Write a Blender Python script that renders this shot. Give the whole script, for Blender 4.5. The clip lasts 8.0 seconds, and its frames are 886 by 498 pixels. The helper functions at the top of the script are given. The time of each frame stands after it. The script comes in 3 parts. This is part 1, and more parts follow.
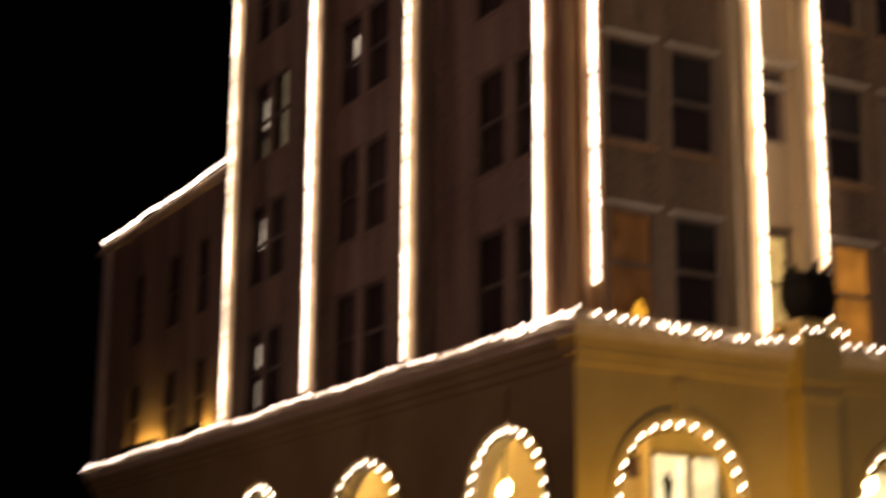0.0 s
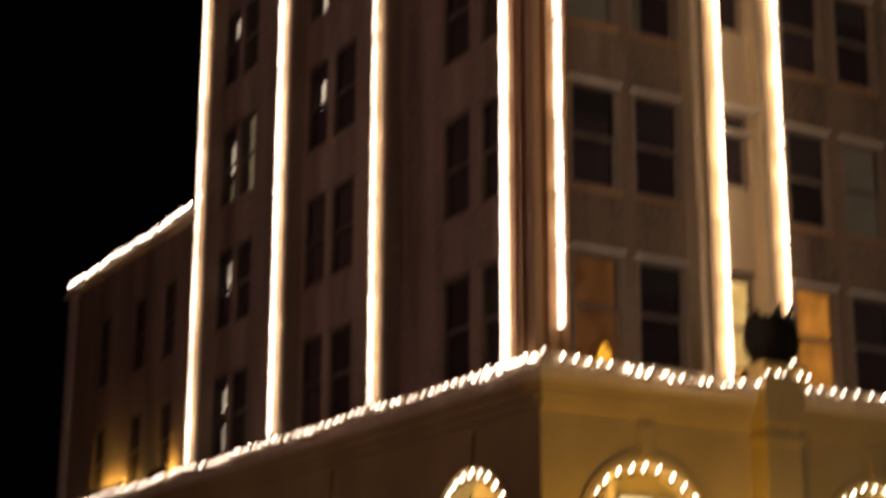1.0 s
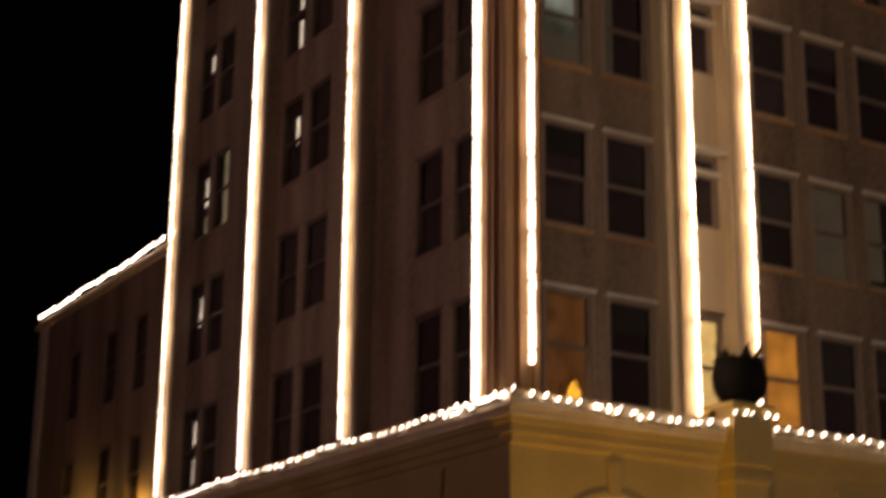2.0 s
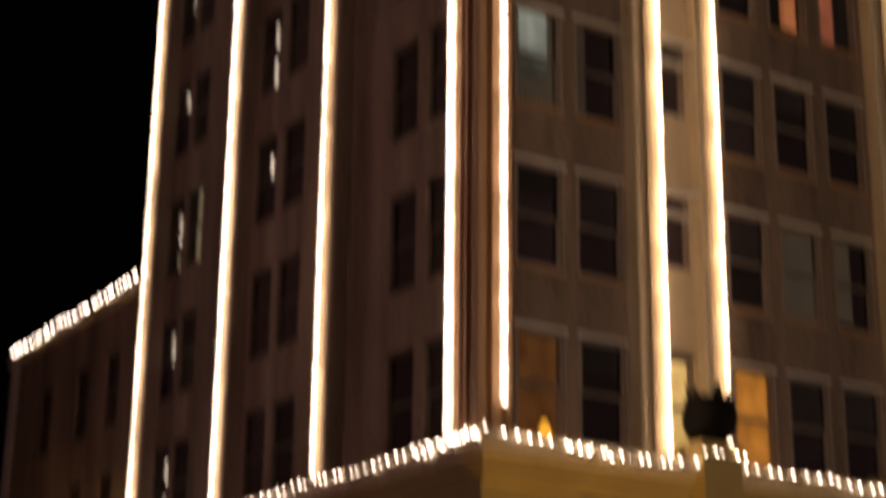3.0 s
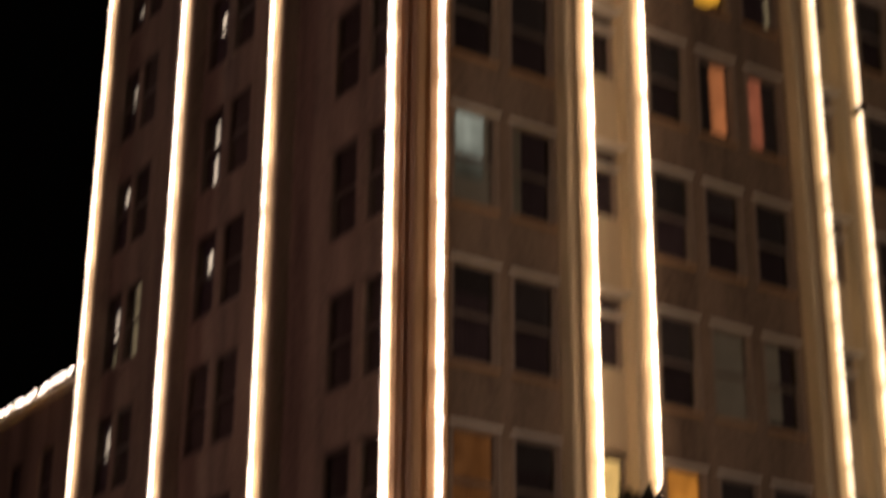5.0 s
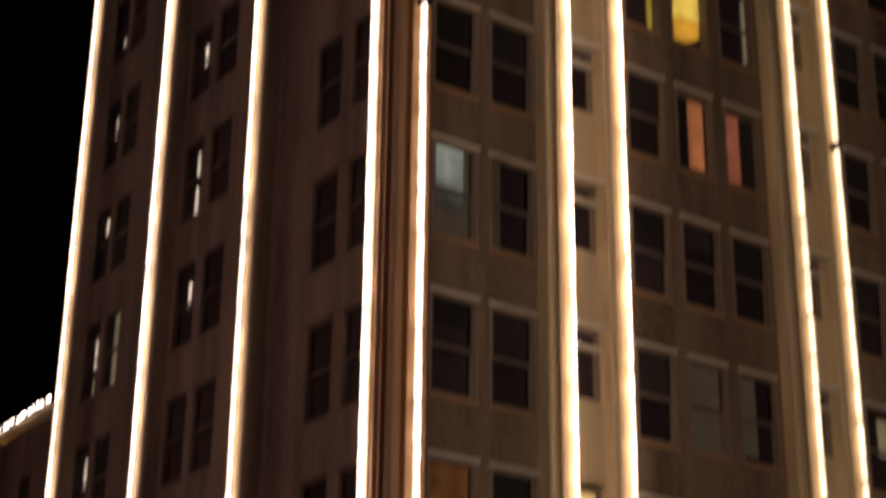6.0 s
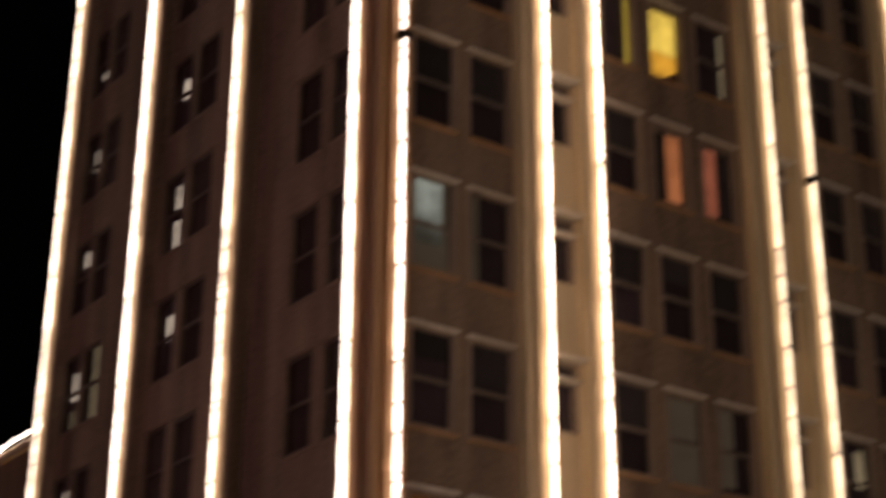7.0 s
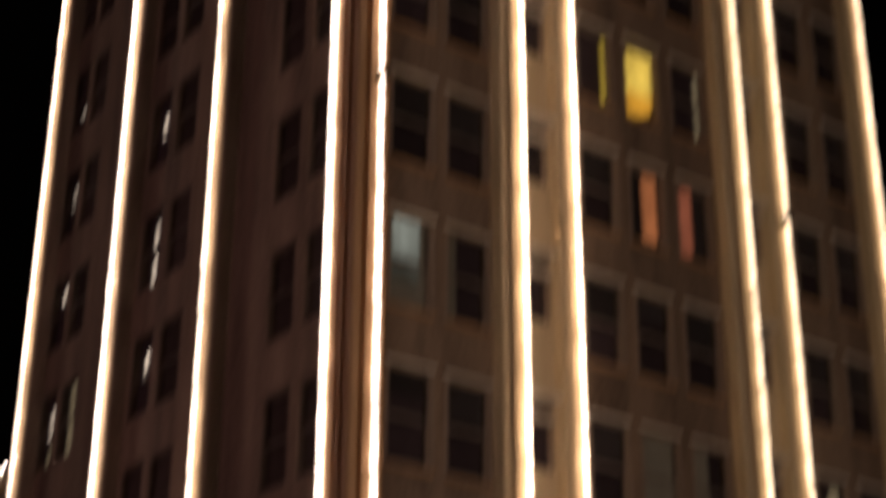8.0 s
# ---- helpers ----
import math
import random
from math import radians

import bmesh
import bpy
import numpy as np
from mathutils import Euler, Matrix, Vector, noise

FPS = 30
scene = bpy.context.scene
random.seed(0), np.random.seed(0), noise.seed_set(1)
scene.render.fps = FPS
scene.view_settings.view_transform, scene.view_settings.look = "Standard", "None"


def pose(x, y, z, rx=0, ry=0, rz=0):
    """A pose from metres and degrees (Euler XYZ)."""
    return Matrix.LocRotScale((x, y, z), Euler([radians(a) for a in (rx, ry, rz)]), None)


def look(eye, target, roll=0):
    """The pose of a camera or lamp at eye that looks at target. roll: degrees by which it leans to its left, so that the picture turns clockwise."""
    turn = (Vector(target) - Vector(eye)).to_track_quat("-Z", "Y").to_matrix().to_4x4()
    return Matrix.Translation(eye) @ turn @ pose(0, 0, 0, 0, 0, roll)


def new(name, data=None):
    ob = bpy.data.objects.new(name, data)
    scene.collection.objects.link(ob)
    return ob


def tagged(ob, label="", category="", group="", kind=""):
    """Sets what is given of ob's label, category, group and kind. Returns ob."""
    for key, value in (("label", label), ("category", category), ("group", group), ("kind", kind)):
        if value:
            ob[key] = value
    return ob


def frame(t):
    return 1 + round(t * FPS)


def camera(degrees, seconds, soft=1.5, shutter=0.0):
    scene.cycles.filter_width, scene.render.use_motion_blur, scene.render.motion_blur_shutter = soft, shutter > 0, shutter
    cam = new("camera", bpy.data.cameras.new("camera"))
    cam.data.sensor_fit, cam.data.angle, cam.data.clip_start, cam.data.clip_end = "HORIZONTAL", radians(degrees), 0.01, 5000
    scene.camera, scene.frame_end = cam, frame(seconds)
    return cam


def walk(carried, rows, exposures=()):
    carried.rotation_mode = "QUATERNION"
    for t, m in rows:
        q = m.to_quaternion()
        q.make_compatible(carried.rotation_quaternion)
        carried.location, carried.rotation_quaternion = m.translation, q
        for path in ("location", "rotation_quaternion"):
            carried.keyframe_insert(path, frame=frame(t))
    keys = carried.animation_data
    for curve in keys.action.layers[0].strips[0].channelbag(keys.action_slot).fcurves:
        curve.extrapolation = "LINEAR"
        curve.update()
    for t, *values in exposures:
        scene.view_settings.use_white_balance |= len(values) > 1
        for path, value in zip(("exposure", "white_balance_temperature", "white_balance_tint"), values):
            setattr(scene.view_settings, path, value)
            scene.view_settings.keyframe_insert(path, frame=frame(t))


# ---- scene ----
cam = camera(29.25, 8.0, soft=3.3, shutter=1.0)
PATH = [
    (0, -15.940, -24.154, 1.600, -29.09, 14.08, 0.42),
    (0.5, -15.993, -24.231, 1.578, -29.70, 14.77, 0.28),
    (1, -16.045, -24.308, 1.555, -30.29, 15.56, 0.16),
    (1.5, -16.097, -24.385, 1.533, -30.80, 16.15, 0.46),
    (3, -16.254, -24.615, 1.465, -32.24, 18.10, 0.64),
    (3.5, -16.307, -24.692, 1.443, -32.77, 18.86, 0.21),
    (4, -16.359, -24.769, 1.420, -33.37, 19.62, 0.41),
    (4.5, -16.411, -24.846, 1.398, -34.03, 20.62, -0.09),
    (5, -16.464, -24.923, 1.376, -34.49, 21.37, 0.41),
    (6.5, -16.621, -25.154, 1.308, -35.60, 22.93, 0.65),
    (7, -16.673, -25.230, 1.286, -35.98, 23.49, 0.33),
    (7.5, -16.726, -25.307, 1.263, -36.38, 24.12, 0.59),
    (8, -16.778, -25.384, 1.241, -36.81, 24.73, 0.20),
]
# tremor of the hand: seconds, sideways and upright sweep within one exposure, in degrees
TREMOR = [
    (0, 0.27, -0.22), (0.5, 0.19, -0.25), (1, 0.16, -0.30), (1.5, 0.20, -0.28), (2.2, 0.10, -0.12), (3, 0.10, 0.36), (3.5, 0.24, 0.38),
    (4, 0.18, -0.26), (4.5, 0.56, -0.04), (5, 0.12, -0.36), (5.7, 0.06, -0.14), (6.5, 0.05, -0.46), (7, 0.26, -0.16), (7.5, 0.23, -0.28), (8, 0.14, -0.52),
]


def glide(rows, t):
    """A row between those given, on a smooth curve through them."""
    i = min(max(k for k, r in enumerate(rows) if r[0] <= t), len(rows) - 2)
    b, c = np.array(rows[i]), np.array(rows[i + 1])
    a, d = np.array(rows[max(i - 1, 0)]), np.array(rows[min(i + 2, len(rows) - 1)])
    span = c[0] - b[0]
    m0, m1 = (c - a) / (c[0] - a[0]) * span, (d - b) / (d[0] - b[0]) * span
    s = (t - b[0]) / span
    return (2 * s**3 - 3 * s**2 + 1) * b + (s**3 - 2 * s**2 + s) * m0 + (3 * s**2 - 2 * s**3) * c + (s**3 - s**2) * m1


def held(t):
    """The pose in the hand, which trembles five times a second."""
    _, x, y, z, yaw, tilt, roll = glide(PATH, t)
    stamps = [r[0] for r in TREMOR]
    side, up = (np.interp(t, stamps, [r[k] for r in TREMOR]) * math.sin(10 * math.pi * t) for k in (1, 2))
    return pose(x, y, z, 90 + tilt + up, 0, yaw + side / math.cos(radians(tilt))) @ pose(0, 0, 0, 0, 0, roll)


walk(cam, [(k / FPS, held(k / FPS)) for k in range(8 * FPS + 1)],
     exposures=[(0.0, 0.16, 6550, 19), (1.0, 0.18, 6550, 19), (1.5, 0.14, 6550, 19), (3.0, 0.16, 6500, 20), (3.5, 0.22, 6450, 19), (4.0, 0.12, 6500, 19), (4.5, 0.26, 6450, 19), (5.0, 0.2, 6400, 19), (6.5, 0.06, 6200, 21), (7.0, 0.2, 6200, 21), (7.5, 0.12, 6200, 22), (8.0, 0.10, 6200, 21)])

# ---- night sky, fill lights and sodium lamps ----
world = bpy.data.worlds.new("night_sky")
scene.world = world
world.use_nodes = True
world.node_tree.nodes["Background"].inputs["Color"].default_value = (0.9, 0.75, 0.6, 1)
world.node_tree.nodes["Background"].inputs["Strength"].default_value = 0.0004


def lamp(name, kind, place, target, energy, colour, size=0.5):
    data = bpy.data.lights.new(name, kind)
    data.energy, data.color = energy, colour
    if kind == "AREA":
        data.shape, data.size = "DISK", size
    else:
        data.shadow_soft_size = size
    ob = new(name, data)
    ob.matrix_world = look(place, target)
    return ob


# unseen fill lights added across the crossing and, turned up, at the side front; two low sodium lamps by the podium
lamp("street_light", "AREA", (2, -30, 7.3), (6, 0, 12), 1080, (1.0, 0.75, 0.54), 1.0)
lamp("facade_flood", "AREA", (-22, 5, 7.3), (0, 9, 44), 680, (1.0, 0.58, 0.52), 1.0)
lamp("sodium_light", "AREA", (0.7, -0.85, 2.3), (2.2, -0.1, 6.4), 108, (1.0, 0.54, 0.04), 0.4)
# second sodium lamp added to brighten the podium pilaster
lamp("sodium_light", "AREA", (4.5, -1.3, 2.3), (5.3, -0.4, 6.6), 60, (1.0, 0.58, 0.10), 0.4)

# ---- materials ----


def material(name):
    mat = bpy.data.materials.new(name)
    mat.use_nodes = True
    nodes, links = mat.node_tree.nodes, mat.node_tree.links
    return mat, nodes, links, nodes["Principled BSDF"]


def mottled(name, dark, light, rough=0.8, coarse=0.6, fine=18.0, bump=0.25, metal=0.0, per_piece=0.0, streaks=False):
    """A surface with coarse stains, fine grain and relief, in metres."""
    mat, nodes, links, bsdf = material(name)
    where = nodes.new("ShaderNodeTexCoord")
    big, small = nodes.new("ShaderNodeTexNoise"), nodes.new("ShaderNodeTexNoise")
    big.inputs["Scale"].default_value, big.inputs["Detail"].default_value = coarse, 6
    small.inputs["Scale"].default_value, small.inputs["Detail"].default_value = fine, 4
    source = where.outputs["Object"]
    if streaks:
        stretch = nodes.new("ShaderNodeMapping")
        stretch.inputs["Scale"].default_value = (3.0, 3.0, 0.35)
        links.new(source, stretch.inputs["Vector"])
        links.new(stretch.outputs["Vector"], big.inputs["Vector"])
    else:
        links.new(source, big.inputs["Vector"])
    links.new(source, small.inputs["Vector"])
    both = nodes.new("ShaderNodeMix")
    both.inputs[0].default_value = 0.35
    links.new(big.outputs["Fac"], both.inputs[2])
    links.new(small.outputs["Fac"], both.inputs[3])
    ramp = nodes.new("ShaderNodeValToRGB")
    ramp.color_ramp.elements[0].position, ramp.color_ramp.elements[0].color = 0.32, (*dark, 1)
    ramp.color_ramp.elements[1].position, ramp.color_ramp.elements[1].color = 0.68, (*light, 1)
    links.new(both.outputs[0], ramp.inputs["Fac"])
    out = ramp.outputs["Color"]
    if per_piece:
        info, hue = nodes.new("ShaderNodeObjectInfo"), nodes.new("ShaderNodeHueSaturation")
        span = nodes.new("ShaderNodeMapRange")
        span.inputs["To Min"].default_value, span.inputs["To Max"].default_value = 1 - per_piece, 1 + per_piece
        links.new(info.outputs["Random"], span.inputs["Value"])
        links.new(span.outputs["Result"], hue.inputs["Value"])
        links.new(out, hue.inputs["Color"])
        out = hue.outputs["Color"]
    links.new(out, bsdf.inputs["Base Color"])
    relief = nodes.new("ShaderNodeBump")
    relief.inputs["Strength"].default_value, relief.inputs["Distance"].default_value = bump, 0.02
    links.new(small.outputs["Fac"], relief.inputs["Height"])
    links.new(relief.outputs["Normal"], bsdf.inputs["Normal"])
    bsdf.inputs["Roughness"].default_value, bsdf.inputs["Metallic"].default_value = rough, metal
    return mat


def glowing(name, colour, strength, spread=0.0, grain=0.0, scale=3.0, fade=None):
    """A light source, or cloth and glass with their backlight as own glow; spread varies it from piece to piece, grain
    within one, fade dims a blind's glow from top to foot.
    """
    mat, nodes, links, bsdf = material(name)
    bsdf.inputs["Base Color"].default_value = tuple(0.3 * c for c in colour) + (1,)
    bsdf.inputs["Emission Color"].default_value = (*colour, 1)
    level = nodes.new("ShaderNodeMath")
    level.operation = "MULTIPLY"
    info, span = nodes.new("ShaderNodeObjectInfo"), nodes.new("ShaderNodeMapRange")
    span.inputs["To Min"].default_value, span.inputs["To Max"].default_value = strength * (1 - spread), strength * (1 + spread)
    links.new(info.outputs["Random"], span.inputs["Value"])
    links.new(span.outputs["Result"], level.inputs[0])
    cloud, range2, where = nodes.new("ShaderNodeTexNoise"), nodes.new("ShaderNodeMapRange"), nodes.new("ShaderNodeNewGeometry")
    cloud.inputs["Scale"].default_value = scale
    links.new(where.outputs["Position"], cloud.inputs["Vector"])
    range2.inputs["From Min"].default_value, range2.inputs["From Max"].default_value = 0.3, 0.7
    range2.inputs["To Min"].default_value, range2.inputs["To Max"].default_value = 1 - grain, 1 + grain
    links.new(cloud.outputs["Fac"], range2.inputs["Value"])
    links.new(range2.outputs["Result"], level.inputs[1])
    out = level.outputs["Value"]
    if fade:
        spot, split, fall, dimmed = nodes.new("ShaderNodeTexCoord"), nodes.new("ShaderNodeSeparateXYZ"), nodes.new("ShaderNodeMapRange"), nodes.new("ShaderNodeMath")
        links.new(spot.outputs["Object"], split.inputs["Vector"])
        links.new(split.outputs["Z"], fall.inputs["Value"])
        fall.interpolation_type, dimmed.operation = "SMOOTHSTEP", "MULTIPLY"
        fall.inputs["From Min"].default_value, fall.inputs["From Max"].default_value, fall.inputs["To Min"].default_value = *fade, 0.06
        links.new(out, dimmed.inputs[0])
        links.new(fall.outputs["Result"], dimmed.inputs[1])
        out = dimmed.outputs["Value"]
    links.new(out, bsdf.inputs["Emission Strength"])
    return mat


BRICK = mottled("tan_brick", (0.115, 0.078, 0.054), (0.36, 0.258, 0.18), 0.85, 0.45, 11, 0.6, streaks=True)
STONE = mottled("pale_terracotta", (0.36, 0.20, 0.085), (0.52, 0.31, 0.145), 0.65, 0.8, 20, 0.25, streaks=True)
# buff stone made paler where the strips and bulbs throw their glow
GLOW_STONE = mottled("glow_buff_stone", (0.58, 0.46, 0.29), (0.76, 0.63, 0.42), 0.65, 0.8, 20, 0.25, streaks=True)
PALE_STONE = mottled("pale_cast_stone", (0.52, 0.45, 0.38), (0.70, 0.62, 0.53), 0.7, 1.5, 25, 0.2)
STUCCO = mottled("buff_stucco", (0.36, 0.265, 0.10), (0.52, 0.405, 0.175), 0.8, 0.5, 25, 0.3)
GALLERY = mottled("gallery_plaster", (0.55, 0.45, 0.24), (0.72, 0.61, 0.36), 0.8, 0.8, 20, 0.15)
# whitened so lintels and transom bars look lit by the strips
BRIGHT_TRIM = mottled("bright_trim_paint", (0.66, 0.60, 0.52), (0.82, 0.77, 0.69), 0.6, 2.0, 25, 0.15)
PAINT = mottled("weathered_tan_paint", (0.26, 0.20, 0.155), (0.38, 0.30, 0.24), 0.5, 2.0, 30, 0.1, per_piece=0.08)
SASH_PAINT = mottled("worn_grey_brown_paint", (0.15, 0.12, 0.10), (0.24, 0.195, 0.165), 0.5, 2.0, 30, 0.1, per_piece=0.15)
# frame paint darkened, putting the dimness of the side fronts into its colour
DIM_SIDE_PAINT = mottled("dim_side_paint", (0.07, 0.047, 0.035), (0.13, 0.09, 0.068), 0.55, 2.0, 30, 0.1, per_piece=0.08)
ROOFING = mottled("dark_roofing", (0.03, 0.03, 0.03), (0.07, 0.065, 0.06), 0.9, 0.7, 20, 0.4)
IRON = mottled("dark_iron", (0.005, 0.004, 0.004), (0.012, 0.010, 0.010), 0.85, 4, 40, 0.2)
IRON.node_tree.nodes["Principled BSDF"].inputs["Specular IOR Level"].default_value = 0.15
LEAF = mottled("dark_leaf", (0.008, 0.010, 0.006), (0.02, 0.022, 0.012), 0.6, 5, 40, 0.2, per_piece=0.3)
CABLE = mottled("cable_sheath", (0.02, 0.02, 0.018), (0.05, 0.045, 0.04), 0.6, 4, 40, 0.1)
# gold-buff colour stands for the pilaster face lit by its strip
GLOW_BOARD = mottled("glow_board", (0.62, 0.48, 0.29), (0.78, 0.62, 0.40), 0.7, 3, 25, 0.3, streaks=True)
ASPHALT = mottled("asphalt", (0.03, 0.03, 0.03), (0.065, 0.062, 0.06), 0.9, 0.4, 30, 0.5)
PAVING = mottled("pavement_concrete", (0.20, 0.19, 0.17), (0.32, 0.30, 0.27), 0.85, 0.5, 25, 0.3)
BLIND = mottled("drawn_blind", (0.42, 0.38, 0.32), (0.58, 0.53, 0.45), 0.8, 2, 20, 0.2)
# dark sheets added behind unlit panes for the rooms' darkness, also a panel board
DARK_BACKING = mottled("dark_backing_cloth", (0.055, 0.034, 0.044), (0.12, 0.078, 0.092), 0.9, 1.5, 20, 0.2, per_piece=0.4)
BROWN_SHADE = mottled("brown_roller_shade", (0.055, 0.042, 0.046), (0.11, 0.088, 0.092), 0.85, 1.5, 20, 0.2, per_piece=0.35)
# side-front backing sheet, lightened because little light reaches those panes
DULL_BACKING = mottled("dull_brown_backing", (0.085, 0.058, 0.052), (0.16, 0.11, 0.10), 0.9, 1.5, 20, 0.2, per_piece=0.4)
# near-black: the darkness of unlit rooms is put into the colour
UNLIT_ROOM = mottled("dark_interior", (0.02, 0.015, 0.012), (0.04, 0.03, 0.025), 0.9, 1, 10, 0.1)
TUBE = glowing("warm_white_tube", (1.0, 0.76, 0.56), 5.8, 0.3, 0.3, 2.2)
YELLOW_TUBE = glowing("warm_yellow_tube", (1.0, 0.71, 0.44), 8.0, 0.3, 0.35, 2.2)
AGED_TUBE = glowing("aged_cream_tube", (1.0, 0.74, 0.50), 4.7, 0.3, 0.4, 2.2)
FROSTED_TUBE = glowing("frosted_cream_tube", (1.0, 0.74, 0.43), 2.1, 0.15, 0.25, 2.2)
BULB = glowing("warm_white_bulb", (1.0, 0.80, 0.60), 14.0, 0.5)
# curtains, blinds and hall glass glow themselves; room light is put into them
LIT_YELLOW = glowing("lamp_lit_yellow_curtain", (1.0, 0.66, 0.10), 0.95, 0, 0.45, 2.0)
LIT_ORANGE = glowing("lamp_lit_orange_curtain", (1.0, 0.34, 0.12), 0.40, 0.15, 0.25, 2.0)
LIT_OLIVE = glowing("lamp_lit_olive_curtain", (1.0, 0.70, 0.10), 0.32, 0, 0.3, 2.0)
LIT_RED = glowing("lamp_lit_red_curtain", (1.0, 0.30, 0.15), 0.25, 0, 0.25, 2.0)
LIT_CREAM = glowing("lamp_lit_cream_curtain", (1.0, 0.62, 0.20), 0.85, 0, 0.25, 2.0)
# lamp glow over the corner bay, put into a faintly glowing cloth
RUST_GLOW = glowing("glow_lit_rust_cloth", (1.0, 0.38, 0.10), 0.058, 0, 0.5, 2.0)
LIT_GREEN = glowing("dim_lit_green_blind", (0.86, 0.90, 0.74), 0.30, 0, 0.45, 2.2, (0.75, 1.75))
LIT_PALE = glowing("dim_lit_pale_blind", (1.0, 0.80, 0.60), 1.05, 0.45, 0.3, 3.0)
LIT_GOLD = glowing("lamp_lit_gold_curtain", (1.0, 0.47, 0.04), 0.75, 0, 0.3, 2.0)
LIT_DIM = glowing("dim_lit_olive_curtain", (1.0, 0.78, 0.45), 0.18, 0, 0.3, 2.0)
LIT_AMBER = glowing("lamp_lit_amber_curtain", (1.0, 0.37, 0.05), 0.46, 0, 0.35, 2.0)
LIT_HALL = glowing("lit_hall_glass", (1.0, 0.88, 0.46), 1.05, 0.2, 0.35, 2.5)
LANTERN = glowing("amber_lantern_glass", (1.0, 0.46, 0.03), 0.95, 0, 0.4, 6.0)
FLOOD = glowing("flood_lamp_face", (1.0, 0.58, 0.09), 95.0)
BATTEN = glowing("flood_batten_face", (1.0, 0.62, 0.11), 36.0)


def glass(name):
    mat, nodes, links, bsdf = material(name)
    nodes.remove(bsdf)
    clear, gloss, mix, edge, facing, gain = (nodes.new("ShaderNodeBsdfTransparent"), nodes.new("ShaderNodeBsdfGlossy"),
                               nodes.new("ShaderNodeMixShader"), nodes.new("ShaderNodeMath"),
                               nodes.new("ShaderNodeLayerWeight"), nodes.new("ShaderNodeMath"))
    clear.inputs["Color"].default_value = (0.80, 0.82, 0.80, 1)
    gloss.inputs["Roughness"].default_value = 0.12
    edge.operation, gain.operation = "POWER", "MULTIPLY_ADD"
    edge.inputs[1].default_value = 4.0
    gain.inputs[1].default_value, gain.inputs[2].default_value = 0.3, 0.008
    links.new(facing.outputs["Facing"], edge.inputs[0])
    links.new(edge.outputs["Value"], gain.inputs[0])
    links.new(gain.outputs["Value"], mix.inputs["Fac"])
    links.new(clear.outputs["BSDF"], mix.inputs[1])
    links.new(gloss.outputs["BSDF"], mix.inputs[2])
    links.new(mix.outputs["Shader"], nodes["Material Output"].inputs["Surface"])
    return mat


GLASS = glass("window_glass")

# ---- mesh helpers ----


def box(bm, x0, x1, y0, y1, z0, z1, bevel=0.0):
    vs = [bm.verts.new((x, y, z)) for x in (x0, x1) for y in (y0, y1) for z in (z0, z1)]
    fs = [bm.faces.new([vs[i] for i in q]) for q in ((0, 1, 3, 2), (4, 6, 7, 5), (0, 4, 5, 1), (2, 3, 7, 6), (0, 2, 6, 4), (1, 5, 7, 3))]
    if bevel:
        edges = {e for f in fs for e in f.edges}
        bmesh.ops.bevel(bm, geom=list(edges), offset=bevel, segments=2, affect="EDGES", profile=0.6)
    return bm


def boxes(*rows, bevel=0.0):
    bm = bmesh.new()
    for r in rows:
        box(bm, *r, bevel=bevel)
    return bm


def lathe(bm, profile, steps=24):
    rings = [[bm.verts.new((r * math.cos(a), r * math.sin(a), z)) for a in (2 * math.pi * i / steps for i in range(steps))] for r, z in profile]
    for low, high in zip(rings, rings[1:]):
        for i in range(steps):
            j = (i + 1) % steps
            bm.faces.new((low[i], low[j], high[j], high[i]))
    bm.faces.new(rings[0][::-1])
    bm.faces.new(rings[-1])
    return bm


def mesh_of(name, bm, mat, smooth=False):
    bmesh.ops.recalc_face_normals(bm, faces=bm.faces)
    me = bpy.data.meshes.new(name)
    bm.to_mesh(me)
    bm.free()
    me.materials.append(mat)
    if smooth:
        for poly in me.polygons:
            poly.use_smooth = True
    return me


def part(name, bm, mat, parent=None, label="", m=None, smooth=False):
    """One mesh object, from a bmesh or from a mesh made before, under a thing or a part."""
    me = bm if isinstance(bm, bpy.types.Mesh) else mesh_of(name, bm, mat, smooth)
    ob = new(name, me)
    ob.parent = parent
    if m is not None:
        ob.matrix_local = m
    return tagged(ob, label) if label else ob


def thing(name, label, category, place=None, group="", kind=""):
    ob = new(name)
    if place is not None:
        ob.matrix_world = place
    return tagged(ob, label, category, group, kind)


def facing_right(u, d, z):
    return (u, d, z)


def facing_left(u, d, z):
    return (d, u, z)


